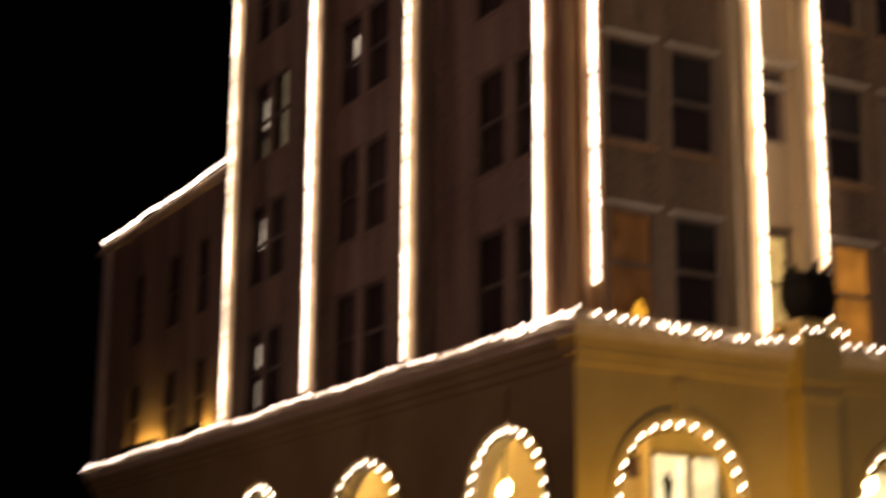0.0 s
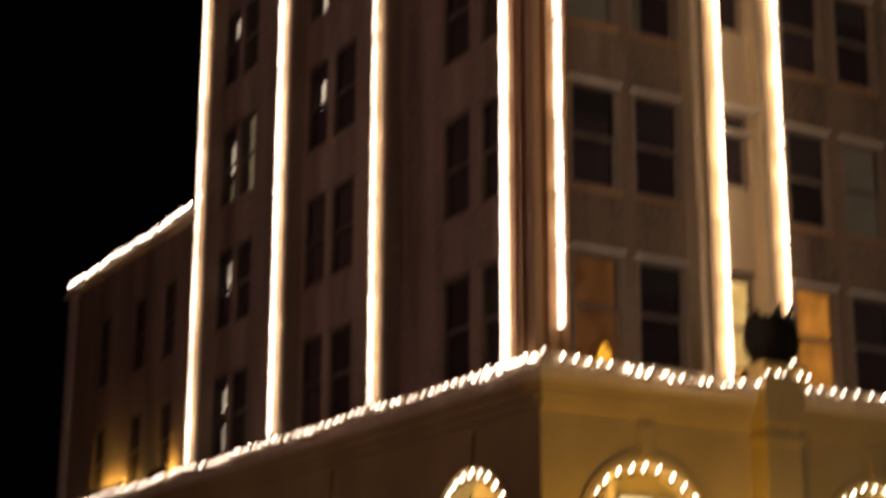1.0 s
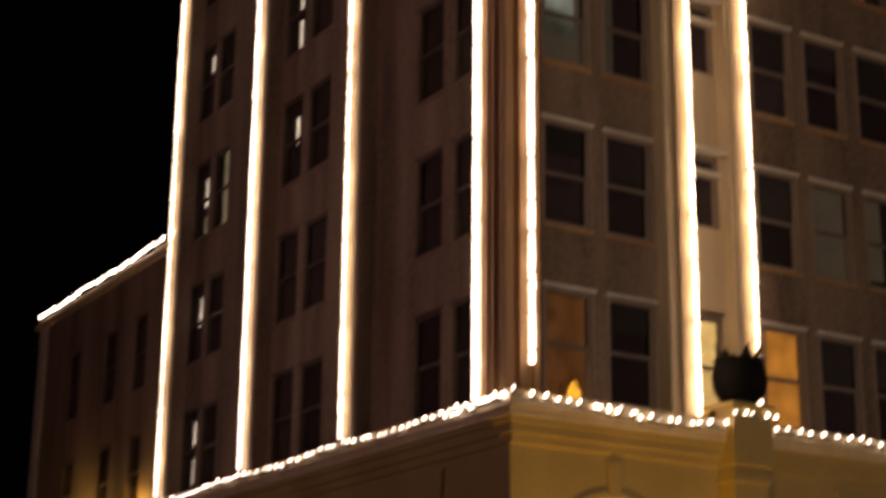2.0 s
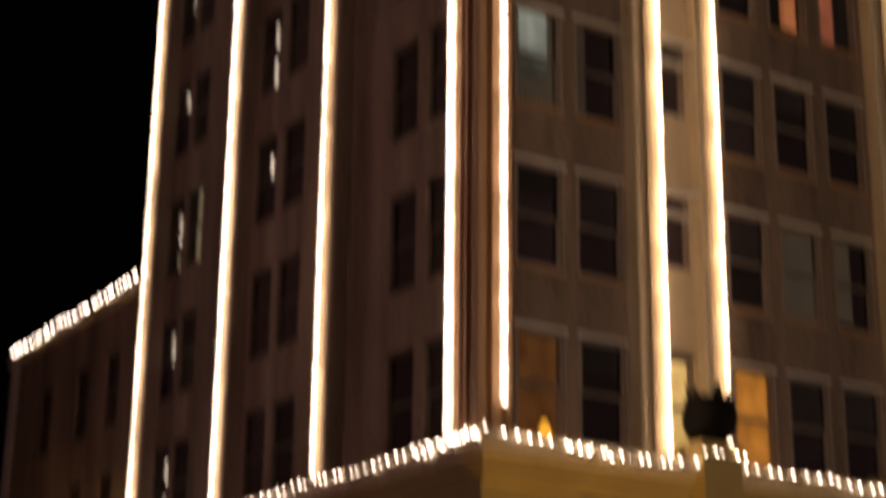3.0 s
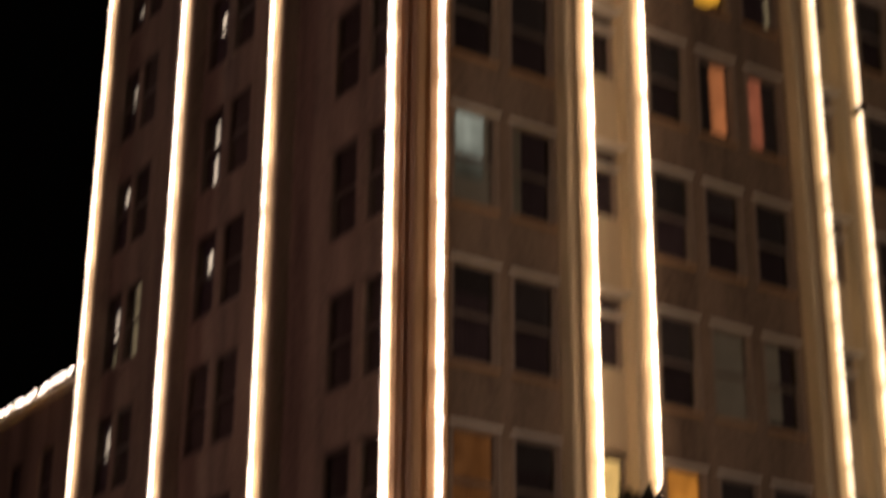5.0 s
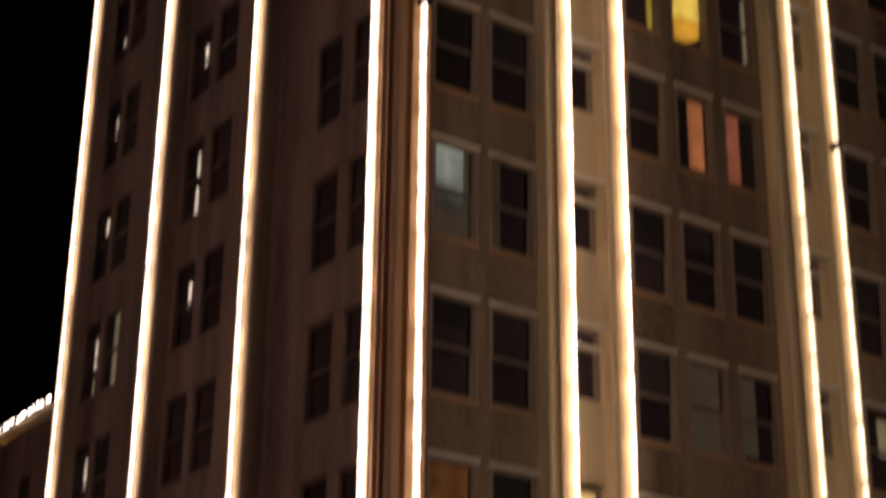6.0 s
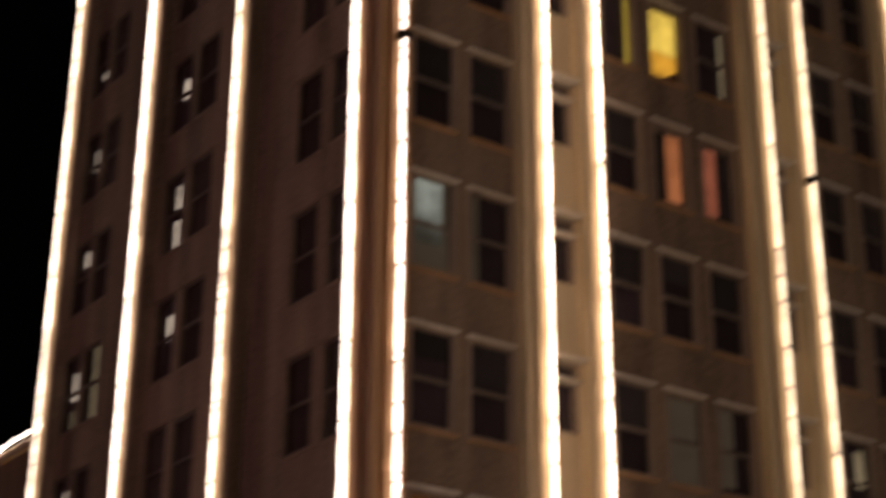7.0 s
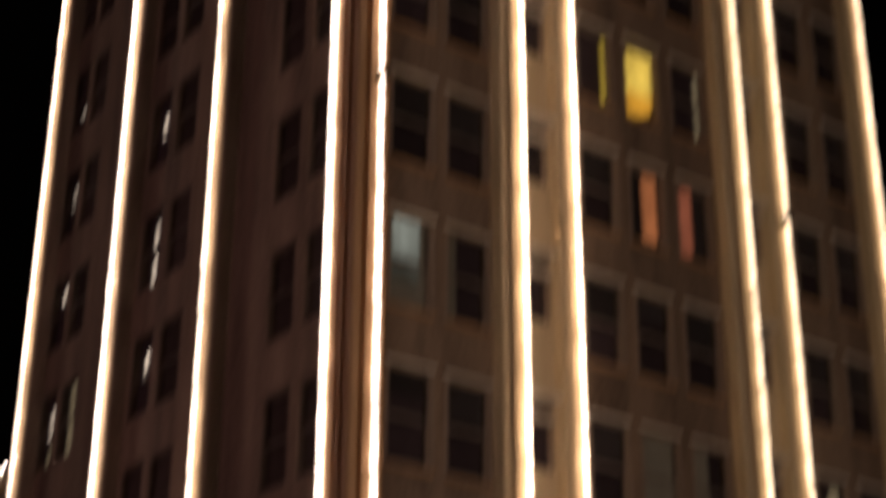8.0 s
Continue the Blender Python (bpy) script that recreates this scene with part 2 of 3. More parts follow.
def pierced(side, u0, u1, z0, z1, d0, d1, holes):
    """A wall d0 to d1 deep with rectangular holes (u0, u1, z0, z1) right through it."""
    us = sorted({u0, u1, *(v for h in holes for v in h[:2])})
    zs = sorted({z0, z1, *(v for h in holes for v in h[2:])})
    bm, made = bmesh.new(), {}

    def vert(u, d, z):
        key = (round(u, 4), round(d, 4), round(z, 4))
        if key not in made:
            made[key] = bm.verts.new(side(u, d, z))
        return made[key]

    def solid(i, j):
        if not (0 <= i < len(us) - 1 and 0 <= j < len(zs) - 1):
            return False
        u, z = (us[i] + us[i + 1]) / 2, (zs[j] + zs[j + 1]) / 2
        return not any(h[0] < u < h[1] and h[2] < z < h[3] for h in holes)

    for i in range(len(us) - 1):
        for j in range(len(zs) - 1):
            if not solid(i, j):
                continue
            a, b, c, e = us[i], us[i + 1], zs[j], zs[j + 1]
            for d in (d0, d1):
                bm.faces.new([vert(a, d, c), vert(b, d, c), vert(b, d, e), vert(a, d, e)])
            for near, (p, q) in (((i - 1, j), ((a, c), (a, e))), ((i + 1, j), ((b, c), (b, e))), ((i, j - 1), ((a, c), (b, c))), ((i, j + 1), ((a, e), (b, e)))):
                if not solid(*near):
                    bm.faces.new([vert(p[0], d0, p[1]), vert(q[0], d0, q[1]), vert(q[0], d1, q[1]), vert(p[0], d1, p[1])])
    return bm


# ---- windows ----
HEAD, STOREY, TALL = 9.95, 3.325, 2.10
WALL = 0.40          # depth of the wall faces behind the light strips
window_meshes = {}


def window_parts(w, h, kind=""):
    """The meshes of a sash window; dark: paint and trim darkened for the dim side fronts, tall: one undivided sash,
    transom: a low light above the sash.
    """
    if (w, h, kind) in window_meshes:
        return window_meshes[w, h, kind]
    a, mid = w / 2, h * (0.74 if kind == "transom" else 0.5)
    f, r = 0.035, 0.035
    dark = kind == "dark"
    coat, casing = (DIM_SIDE_PAINT, DIM_SIDE_PAINT) if dark else (PAINT if kind == "transom" else SASH_PAINT, PAINT)
    up, low = mid, mid
    if kind == "tall":
        up, low = h - 0.14, h - 0.14
    e = a - f
    made = {
        "frame": mesh_of("window_frame", boxes((-a, -e, 0.03, 0.13, 0, h), (e, a, 0.03, 0.13, 0, h), (-e, e, 0.03, 0.13, h - 0.06, h), (-e, e, 0.03, 0.13, 0, 0.05), bevel=0.008), casing),
        "upper": mesh_of("upper_sash", boxes((-e, -e + r, 0.05, 0.08, up - 0.04, h - 0.06), (e - r, e, 0.05, 0.08, up - 0.04, h - 0.06), (-e + r, e - r, 0.05, 0.08, up - 0.04, up + 0.03), (-e + r, e - r, 0.05, 0.08, h - 0.09, h - 0.06), bevel=0.006), coat),
        "lower": mesh_of("lower_sash", boxes((-e, -e + r, 0.09, 0.12, 0.05, low + 0.02), (e - r, e, 0.09, 0.12, 0.05, low + 0.02), (-e + r, e - r, 0.09, 0.12, low - 0.05, low + 0.02), (-e + r, e - r, 0.09, 0.12, 0.05, 0.11), bevel=0.006), casing),
        "pane_low": mesh_of("pane", boxes((-e + r, e - r, 0.102, 0.108, 0.11, low - 0.05)), GLASS),
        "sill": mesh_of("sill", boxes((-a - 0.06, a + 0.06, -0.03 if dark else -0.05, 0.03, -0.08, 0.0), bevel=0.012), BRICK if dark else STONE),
        # transom lintel juts far out to catch the strips
        "lintel": mesh_of("lintel", boxes((-a - 0.09, a + 0.09, -0.015 if dark else -0.33 if kind == "transom" else -0.06, 0.03, h, h + 0.075), bevel=0.010), BRICK if dark else BRIGHT_TRIM),
    }
    if kind != "tall":
        made["pane_up"] = mesh_of("pane", boxes((-e + r, e - r, 0.062, 0.068, mid + 0.03, h - 0.09)), GLASS)
    if not dark:
        made["jamb"] = mesh_of("jamb", boxes((-0.03, 0.03, -0.02, 0.03, 0, h), bevel=0.008), PAINT)
    if kind == "transom":
        made["bar"] = mesh_of("transom_bar", boxes((-a + 0.002, a - 0.002, -0.17, 0.028, mid - 0.04, mid + 0.03), bevel=0.010), BRIGHT_TRIM)
    window_meshes[w, h, kind] = made
    return made


def cloth(w, z0, z1, mat, folds=9, deep=0.018, sweep=0.0):
    """A hanging blind or curtain with soft upright folds; sweep draws one lower corner aside."""
    bm, n = bmesh.new(), folds * 4
    front = [[bm.verts.new((-w / 2 + w * i / n, deep * math.sin(i * math.pi / 2) * (0.6 + 0.4 * math.sin(i * 1.7)), z + (sweep * max(0.0, i / n - 0.5) if z == z0 else 0))) for i in range(n + 1)] for z in (z0, z1)]
    back = [[bm.verts.new((v.co.x, v.co.y + 0.006, v.co.z)) for v in row] for row in front]
    for i in range(n):
        bm.faces.new((front[0][i], front[0][i + 1], front[1][i + 1], front[1][i]))
        bm.faces.new((back[0][i], back[1][i], back[1][i + 1], back[0][i + 1]))
    return mesh_of("curtain", bm, mat)


def window(parent, m, w=0.92, h=TALL, fill=(), label="", kind=""):
    """A sash window in its opening; fill: rows of (name, material, share from, share to, width share, shift)."""
    k = window_parts(w, h, kind)
    ob = part("window", k["frame"], None, parent, label, m)
    part("upper_sash", k["upper"], None, ob)
    part("lower_sash", k["lower"], None, ob)
    for key in ("pane_up", "pane_low"):
        if key in k:
            part("pane", k[key], None, ob).visible_shadow = False
    part("sill", k["sill"], None, ob)
    part("lintel", k["lintel"], None, ob)
    if "bar" in k:
        part("transom_bar", k["bar"], None, ob)
    if "jamb" in k:
        for x in (-w / 2 - 0.032, w / 2 + 0.032):
            part("jamb", k["jamb"], None, ob, m=pose(x, 0, 0))
    # backing sheet added to give unlit panes their darkness, not a known curtain
    if not any(mat is DARK_BACKING or (share == 1 and low == 0 and high == 1) for _, mat, low, high, share, _ in fill):
        part("curtain", cloth(w - 0.10, 0.02, h - 0.02, DARK_BACKING), None, ob, m=pose(0, 0.20, 0))
    for depth, (name, mat, low, high, share, shift) in enumerate(fill):
        said = mat.name.replace("_", " ") if "lit" in mat.name else ""
        part(name, cloth((w - 0.10) * share, h * low + 0.02, h * high - 0.02, mat, sweep=0.5 if mat is LIT_GOLD else 0.0), None, ob, said, pose(shift * w, 0.15 + 0.02 * depth * (share > 0.97), 0))
    return ob


def on_right(u, z, depth=WALL):
    return pose(u, depth, z)


def on_left(u, z, depth=WALL):
    return pose(depth, u, z, 0, 0, -90)


# ---- the tower ----
BASE, TOP = 7.60, 31.2
RIGHT_END, FAR_END = 16.62, 16.15
ROWS = 7
right_columns = [(1.70, 1.06), (3.17, 1.06), (4.96, 0.92), (7.02, 1.04), (8.53, 1.06), (10.07, 1.06), (11.90, 0.90), (14.12, 0.98), (15.60, 0.96)]
left_columns = [(1.93, 1.0), (3.33, 1.0), (8.32, 1.04), (9.72, 1.04), (13.80, 0.94), (15.00, 0.94)]


def high(u, k):
    """Lower windows stand between the paired pilasters."""
    return 1.55 if u in (4.96, 11.90) and k else TALL


def openings(columns):
    return [(u - w / 2, u + w / 2, HEAD + STOREY * k - high(u, k), HEAD + STOREY * k) for u, w in columns for k in range(ROWS)]


tower = thing("hotel_tower", "tall tan brick hotel tower at night with lit pilasters", "building", pose(0, 0, BASE))
down = Matrix.Translation((0, 0, -BASE))
part("wall", pierced(facing_right, WALL, RIGHT_END, BASE, TOP, WALL, WALL + 0.35, openings(right_columns)), BRICK, tower, m=down)
part("wall", pierced(facing_left, WALL + 0.35, FAR_END, BASE, TOP, WALL, WALL + 0.35, openings(left_columns)), BRICK, tower, m=down)
part("wall", boxes((RIGHT_END - 0.35, RIGHT_END, WALL + 0.35, FAR_END, BASE, TOP)), BRICK, tower, m=down)
part("wall", boxes((WALL + 0.35, RIGHT_END - 0.35, FAR_END - 0.35, FAR_END, BASE, TOP)), BRICK, tower, m=down)
part("roof", boxes((WALL - 0.1, RIGHT_END + 0.1, WALL - 0.1, FAR_END + 0.1, TOP, TOP + 0.3)), ROOFING, tower, m=down)
# unseen inner walls and slabs added to close off the dark rooms
part("inner_wall", boxes((2.9, 3.0, 3.2, FAR_END - 0.4, BASE, TOP), (2.9, RIGHT_END - 0.4, 3.1, 3.2, BASE, TOP)), UNLIT_ROOM, tower, m=down)
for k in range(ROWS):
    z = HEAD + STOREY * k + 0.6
    part("floor_slab", boxes((WALL + 0.36, RIGHT_END - 0.36, WALL + 0.36, 3.08, z, z + 0.2), (WALL + 0.36, 2.88, 3.08, FAR_END - 0.36, z, z + 0.2)), UNLIT_ROOM, tower, m=down)

# what hangs in the windows: (column, row) -> curtains
CURTAIN, SHADE = "curtain", "blind"
right_fill = {
    (3, 0): [(CURTAIN, LIT_AMBER, 0, 1, 1, 0)],
    (2, 0): [(CURTAIN, LIT_CREAM, 0, 0.96, 1, 0)],
    (4, 3): [(CURTAIN, LIT_ORANGE, 0.09, 1, 0.48, 0.17), (SHADE, BROWN_SHADE, 0, 1, 0.98, 0)],
    (5, 3): [(CURTAIN, LIT_RED, 0.08, 1, 0.52, -0.20), (SHADE, BROWN_SHADE, 0, 1, 0.98, 0)],
    # one curtain's lamp glow, brighter above, split over two glowing colours
    (4, 4): [(CURTAIN, LIT_YELLOW, 0.38, 1, 0.98, 0), (CURTAIN, LIT_GOLD, 0.07, 0.40, 0.98, 0)],
    # narrow glowing strips added for the bright right edges of two windows
    (3, 4): [(CURTAIN, LIT_OLIVE, 0, 1, 0.14, 0.36)],
    (5, 4): [(CURTAIN, LIT_DIM, 0.1, 0.95, 0.10, 0.42)],
    (0, 2): [(SHADE, LIT_GREEN, 0.3, 1, 0.70, -0.02), (CURTAIN, BLIND, 0, 1, 1, 0)],
    (1, 2): [(CURTAIN, BLIND, 0, 1, 0.3, -0.33)],
    (4, 1): [(SHADE, BLIND, 0, 1, 1, 0)],
    (5, 1): [(SHADE, BLIND, 0.1, 1, 0.55, -0.2)],
    (7, 1): [(SHADE, LIT_DIM, 0.45, 0.90, 0.36, 0.20)],
    (6, 4): [(CURTAIN, LIT_OLIVE, 0.1, 0.8, 0.35, -0.1)],
    (6, 5): [(CURTAIN, LIT_GREEN, 0.35, 0.8, 0.4, 0.25)],
    (0, 0): [(CURTAIN, RUST_GLOW, 0, 1, 1, 0)],
}
left_fill = {
    (5, 5): [(SHADE, LIT_PALE, 0.27, 0.40, 0.12, 0)],
    (5, 4): [(SHADE, LIT_PALE, 0.46, 0.78, 0.11, 0)],
    (5, 3): [(SHADE, LIT_PALE, 0.66, 0.88, 0.11, 0)],
    (5, 2): [(SHADE, LIT_PALE, 0.42, 0.80, 0.12, 0), (SHADE, LIT_DIM, 0.05, 0.3, 0.11, 0)],
    (4, 2): [(CURTAIN, LIT_DIM, 0, 1, 0.3, 0)],
    (5, 1): [(SHADE, LIT_PALE, 0.46, 0.84, 0.11, 0)],
    (5, 0): [(SHADE, LIT_PALE, 0.58, 0.86, 0.11, 0), (SHADE, LIT_PALE, 0.10, 0.42, 0.11, 0)],
    (3, 2): [(SHADE, LIT_PALE, 0.48, 0.80, 0.11, 0)],
    (3, 3): [(SHADE, LIT_PALE, 0.56, 0.88, 0.11, 0), (SHADE, LIT_PALE, 0.07, 0.42, 0.11, 0)],
    (3, 4): [(SHADE, LIT_PALE, 0.46, 0.74, 0.11, 0)],
}
for i in range(len(right_columns)):
    for k in range(ROWS):
        if i in (2, 6):
            continue
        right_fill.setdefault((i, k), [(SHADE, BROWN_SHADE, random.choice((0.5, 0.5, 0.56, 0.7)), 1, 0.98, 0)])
for columns, fills, at in ((right_columns, right_fill, on_right), (left_columns, left_fill, on_left)):
    for i, (u, w) in enumerate(columns):
        for k in range(ROWS):
            # panes without an entry get only a backing sheet for room darkness
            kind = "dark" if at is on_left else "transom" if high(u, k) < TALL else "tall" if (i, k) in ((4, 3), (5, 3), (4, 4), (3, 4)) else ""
            window(tower, down @ at(u, HEAD + STOREY * k - high(u, k)), w, high(u, k), fills.get((i, k), [(CURTAIN, DULL_BACKING if at is on_left else DARK_BACKING, 0, 1, 1, 0)]), "", kind)


def extruded(outline, z0, z1):
    """An upright shaft with that ground plan."""
    bm = bmesh.new()
    a = [bm.verts.new((x, y, z0)) for x, y in outline]
    b = [bm.verts.new((x, y, z1)) for x, y in outline]
    bm.faces.new(a[::-1])
    bm.faces.new(b)
    for i in range(len(a)):
        j = (i + 1) % len(a)
        bm.faces.new((a[i], a[j], b[j], b[i]))
    return bm


def pilaster(side, u0, u1, z0=BASE, z1=TOP):
    """A shaft with a shallow sunk panel and eased arrises, standing proud of the wall."""
    plan = [(u0, WALL), (u0, 0.05), (u0 + 0.02, 0.03), (u0 + 0.13, 0.03), (u0 + 0.15, 0.09), (u1 - 0.15, 0.09),
            (u1 - 0.13, 0.03), (u1 - 0.02, 0.03), (u1, 0.05), (u1, WALL)]
    # paler on the strip-lit front, brick-dark on the dim side: light put into colour
    return part("pilaster", extruded([side(u, d, 0)[:2] for u, d in plan], z0, z1), GLOW_STONE if side is facing_right else BRICK, tower, "terracotta pilaster paled for the strip glow" if side is facing_right else "pilaster darkened to brick for the dim side", down)


for u0, u1 in ((3.80, 4.37), (5.47, 5.93), (10.80, 11.38), (12.40, 12.87), (16.14, 16.62)):
    pilaster(facing_right, u0, u1)
for u0, u1 in ((5.55, 5.97), (10.42, 10.84), (15.38, 15.80)):
    pilaster(facing_left, u0, u1)
# pale panels between the paired pilasters
for u0, u1 in ((4.372, 5.468), (11.382, 12.398)):
    holes = [h for h in openings(right_columns) if u0 < (h[0] + h[1]) / 2 < u1]
    part("recess_panel", pierced(facing_right, u0, u1, BASE, TOP, WALL - 0.06, WALL - 0.004, holes), GLOW_STONE, tower, "pale stone panel between pilasters", down)
# corner pier with upright ribs
plan = [(0.80, 0.40), (0.80, 0.03)]
for x in (0.68, 0.36):
    plan += [(x, 0.03), (x - 0.03, 0.15), (x - 0.15, 0.15), (x - 0.18, 0.03)] if x > 0.5 else [(x, 0.03), (x - 0.03, 0.15), (x - 0.12, 0.15), (x - 0.15, 0.03)]
plan += [(0.05, 0.03), (0.03, 0.05), (0.03, 0.22)]
for y in (0.25, 0.48):
    plan += [(0.14, y), (0.14, y + 0.12), (0.03, y + 0.15), (0.03, y + 0.22)]
plan += [(0.03, 1.02), (0.40, 1.02), (0.40, 0.40)]
pier = extruded(plan, BASE, TOP)
part("corner_pier", pier, STONE, tower, "ribbed corner pier of pale terracotta", down)

# ---- side wing ----
WING_TOP, WING_END = 14.95, 27.6
wing = thing("side_wing", "lower dark brick side wing with bulbs along its roof", "building", pose(0, 20, BASE))
low = Matrix.Translation((0, -20, -BASE))
wing_columns = [(18.9, 0.9), (21.2, 0.9), (24.2, 0.9)]
part("wall", pierced(facing_left, FAR_END + 0.02, WING_END, BASE, WING_TOP - 0.3, WALL + 0.05, WALL + 0.4, [(u - w / 2, u + w / 2, HEAD + STOREY * k - TALL, HEAD + STOREY * k) for u, w in wing_columns for k in (0, 1)]), BRICK, wing, m=low)
part("wall", boxes((WALL + 0.4, 14, WING_END - 0.35, WING_END, BASE, WING_TOP - 0.3)), BRICK, wing, m=low)
part("wall", boxes((13.6, 14, FAR_END + 0.02, WING_END - 0.35, BASE, WING_TOP - 0.3)), BRICK, wing, m=low)
# coping takes the paler stone for the bulb glow along it
part("coping", boxes((WALL - 0.16, WALL + 0.5, FAR_END + 0.02, WING_END + 0.12, WING_TOP - 0.30, WING_TOP - 0.16), (WALL - 0.02, WALL + 0.5, FAR_END + 0.02, WING_END + 0.05, WING_TOP - 0.16, WING_TOP)), GLOW_STONE, wing, "pale stone coping", low)
part("roof", boxes((WALL + 0.5, 14, FAR_END + 0.02, WING_END, WING_TOP - 0.29, WING_TOP - 0.1)), ROOFING, wing, m=low)
part("quoin", boxes((WALL - 0.01, WALL + 0.10, WING_END - 0.55, WING_END + 0.04, BASE, WING_TOP - 0.3)), PALE_STONE, wing, "pale stone corner strip", low)
# unseen inner wall added to close off the wing's dark rooms
part("inner_wall", boxes((2.6, 2.7, FAR_END + 0.05, WING_END - 0.4, BASE, WING_TOP - 0.35)), UNLIT_ROOM, wing, m=low)
for u, w in wing_columns:
    for k in (0, 1):
        window(wing, low @ on_left(u, HEAD + STOREY * k - TALL, WALL + 0.05), w, TALL, [(CURTAIN, DULL_BACKING, 0, 1, 1, 0)], "", "dark")

# ---- podium with an arcade ----
PX, PY = 0.20, 0.05          # its two street faces
podium = thing("podium", "two-storey buff stucco podium with a lit arcade", "building", pose(0, 0, 0))
ARCH_TOP = 6.09
right_arches = [(2.40, 1.49), (7.96, 1.49), (13.51, 1.47)]
left_arches = [(2.47, 1.46), (8.28, 1.95), (14.0, 1.46), (19.8, 1.46)]


def arcade_wall(side, u0, u1, z0, z1, d0, d1, arches, foot):
    """A wall with round-headed openings right through it."""
    bm, steps = bmesh.new(), 24

    def prism(poly):
        a = [bm.verts.new(side(u, d0, z)) for u, z in poly]
        b = [bm.verts.new(side(u, d1, z)) for u, z in poly]
        bm.faces.new(a)
        bm.faces.new(b[::-1])
        for i in range(len(poly)):
            j = (i + 1) % len(poly)
            bm.faces.new((a[i], a[j], b[j], b[i]))

    left = u0
    for c, r in arches:
        spring = ARCH_TOP - r
        prism([(left, z0), (c - r, z0), (c - r, z1), (left, z1)])
        prism([(c - r, z0), (c + r, z0), (c + r, foot), (c - r, foot)])
        ring = [(c - r * math.cos(math.pi * i / steps), spring + r * math.sin(math.pi * i / steps)) for i in range(steps + 1)]
        for (a, za), (b, zb) in zip(ring, ring[1:]):
            prism([(a, za), (b, zb), (b, z1), (a, z1)])
        left = c + r
    prism([(left, z0), (u1, z0), (u1, z1), (left, z1)])
    bmesh.ops.remove_doubles(bm, verts=bm.verts, dist=0.0005)
    return bm


def archivolt(side, c, r, spring, foot, d0, d1, wide=0.2):
    """The moulded surround of an arch, with a keystone."""
    bm, steps = bmesh.new(), 28
    path = [(c - r, foot)] + [(c - r * math.cos(math.pi * i / steps), spring + r * math.sin(math.pi * i / steps)) for i in range(steps + 1)] + [(c + r, foot)]
    outer = [(c - r - wide, foot)] + [(c - (r + wide) * math.cos(math.pi * i / steps), spring + (r + wide) * math.sin(math.pi * i / steps)) for i in range(steps + 1)] + [(c + r + wide, foot)]
    rings = [[bm.verts.new(side(u, d, z)) for u, z in line] for line, d in ((path, d1), (path, d0), (outer, d0), (outer, d1))]
    for p, q in ((0, 1), (1, 2), (2, 3)):
        for i in range(len(path) - 1):
            bm.faces.new((rings[p][i], rings[p][i + 1], rings[q][i + 1], rings[q][i]))
    top = spring + r
    key = [(c - 0.11, top - 0.02), (c + 0.11, top - 0.02), (c + 0.17, top + 0.62), (c - 0.17, top + 0.62)]
    a = [bm.verts.new(side(u, d0 - 0.03, z)) for u, z in key]
    b = [bm.verts.new(side(u, d1, z)) for u, z in key]
    bm.faces.new(a)
    for i in range(4):
        bm.faces.new((a[i], a[(i + 1) % 4], b[(i + 1) % 4], b[i]))
    return bm


def reveal(side, c, r, foot, d0, d1):
    """The plastered inside of a round-headed opening."""
    bm, steps = bmesh.new(), 28

    def line(q):
        return [(c - q, foot)] + [(c - q * math.cos(math.pi * i / steps), ARCH_TOP - r + q * math.sin(math.pi * i / steps)) for i in range(steps + 1)] + [(c + q, foot)]

    rings = [[bm.verts.new(side(u, d, z)) for u, z in line(q)] for q, d in ((r - 0.07, d0), (r - 0.07, d1), (r - 0.002, d1), (r - 0.002, d0))]
    for p in range(4):
        for i in range(steps + 2):
            bm.faces.new((rings[p][i], rings[p][i + 1], rings[(p + 1) % 4][i + 1], rings[(p + 1) % 4][i]))
    return bm


part("wall", arcade_wall(facing_right, PX, 18.0, 0.0, 7.0, PY, PY + 0.3, right_arches, 1.0), STUCCO, podium)
part("wall", arcade_wall(facing_left, PY + 0.3, 26.6, 0.0, 7.0, PX, PX + 0.18, left_arches, 1.0), STUCCO, podium)
part("wall", boxes((17.5, 18.0, PY + 0.5, 26.6, 0, 7.0), (PX + 0.5, 17.5, 26.1, 26.6, 0, 7.0)), STUCCO, podium)
for side, centres, face in ((facing_right, right_arches, PY), (facing_left, left_arches, PX)):
    for c, r in centres:
        # reveal takes the paler gallery plaster to carry the bulbs' glow
        part("arch_reveal", reveal(side, c, r, 1.0, face + 0.004, face + 0.52), GALLERY, podium, "plaster arch reveal paled for the bulb glow")
part("corner_strip", boxes((PX - 0.05, PX, PY, PY + 0.42, 0, 6.86), bevel=0.012), STUCCO, podium)
for c, r in right_arches:
    part("arch_surround", archivolt(facing_right, c, r, ARCH_TOP - r, 1.0, PY - 0.03, PY, 0.1), STUCCO, podium)
for c, r in left_arches:
    part("arch_surround", archivolt(facing_left, c, r, ARCH_TOP - r, 1.0, PX - 0.03, PX, 0.1), STUCCO, podium)
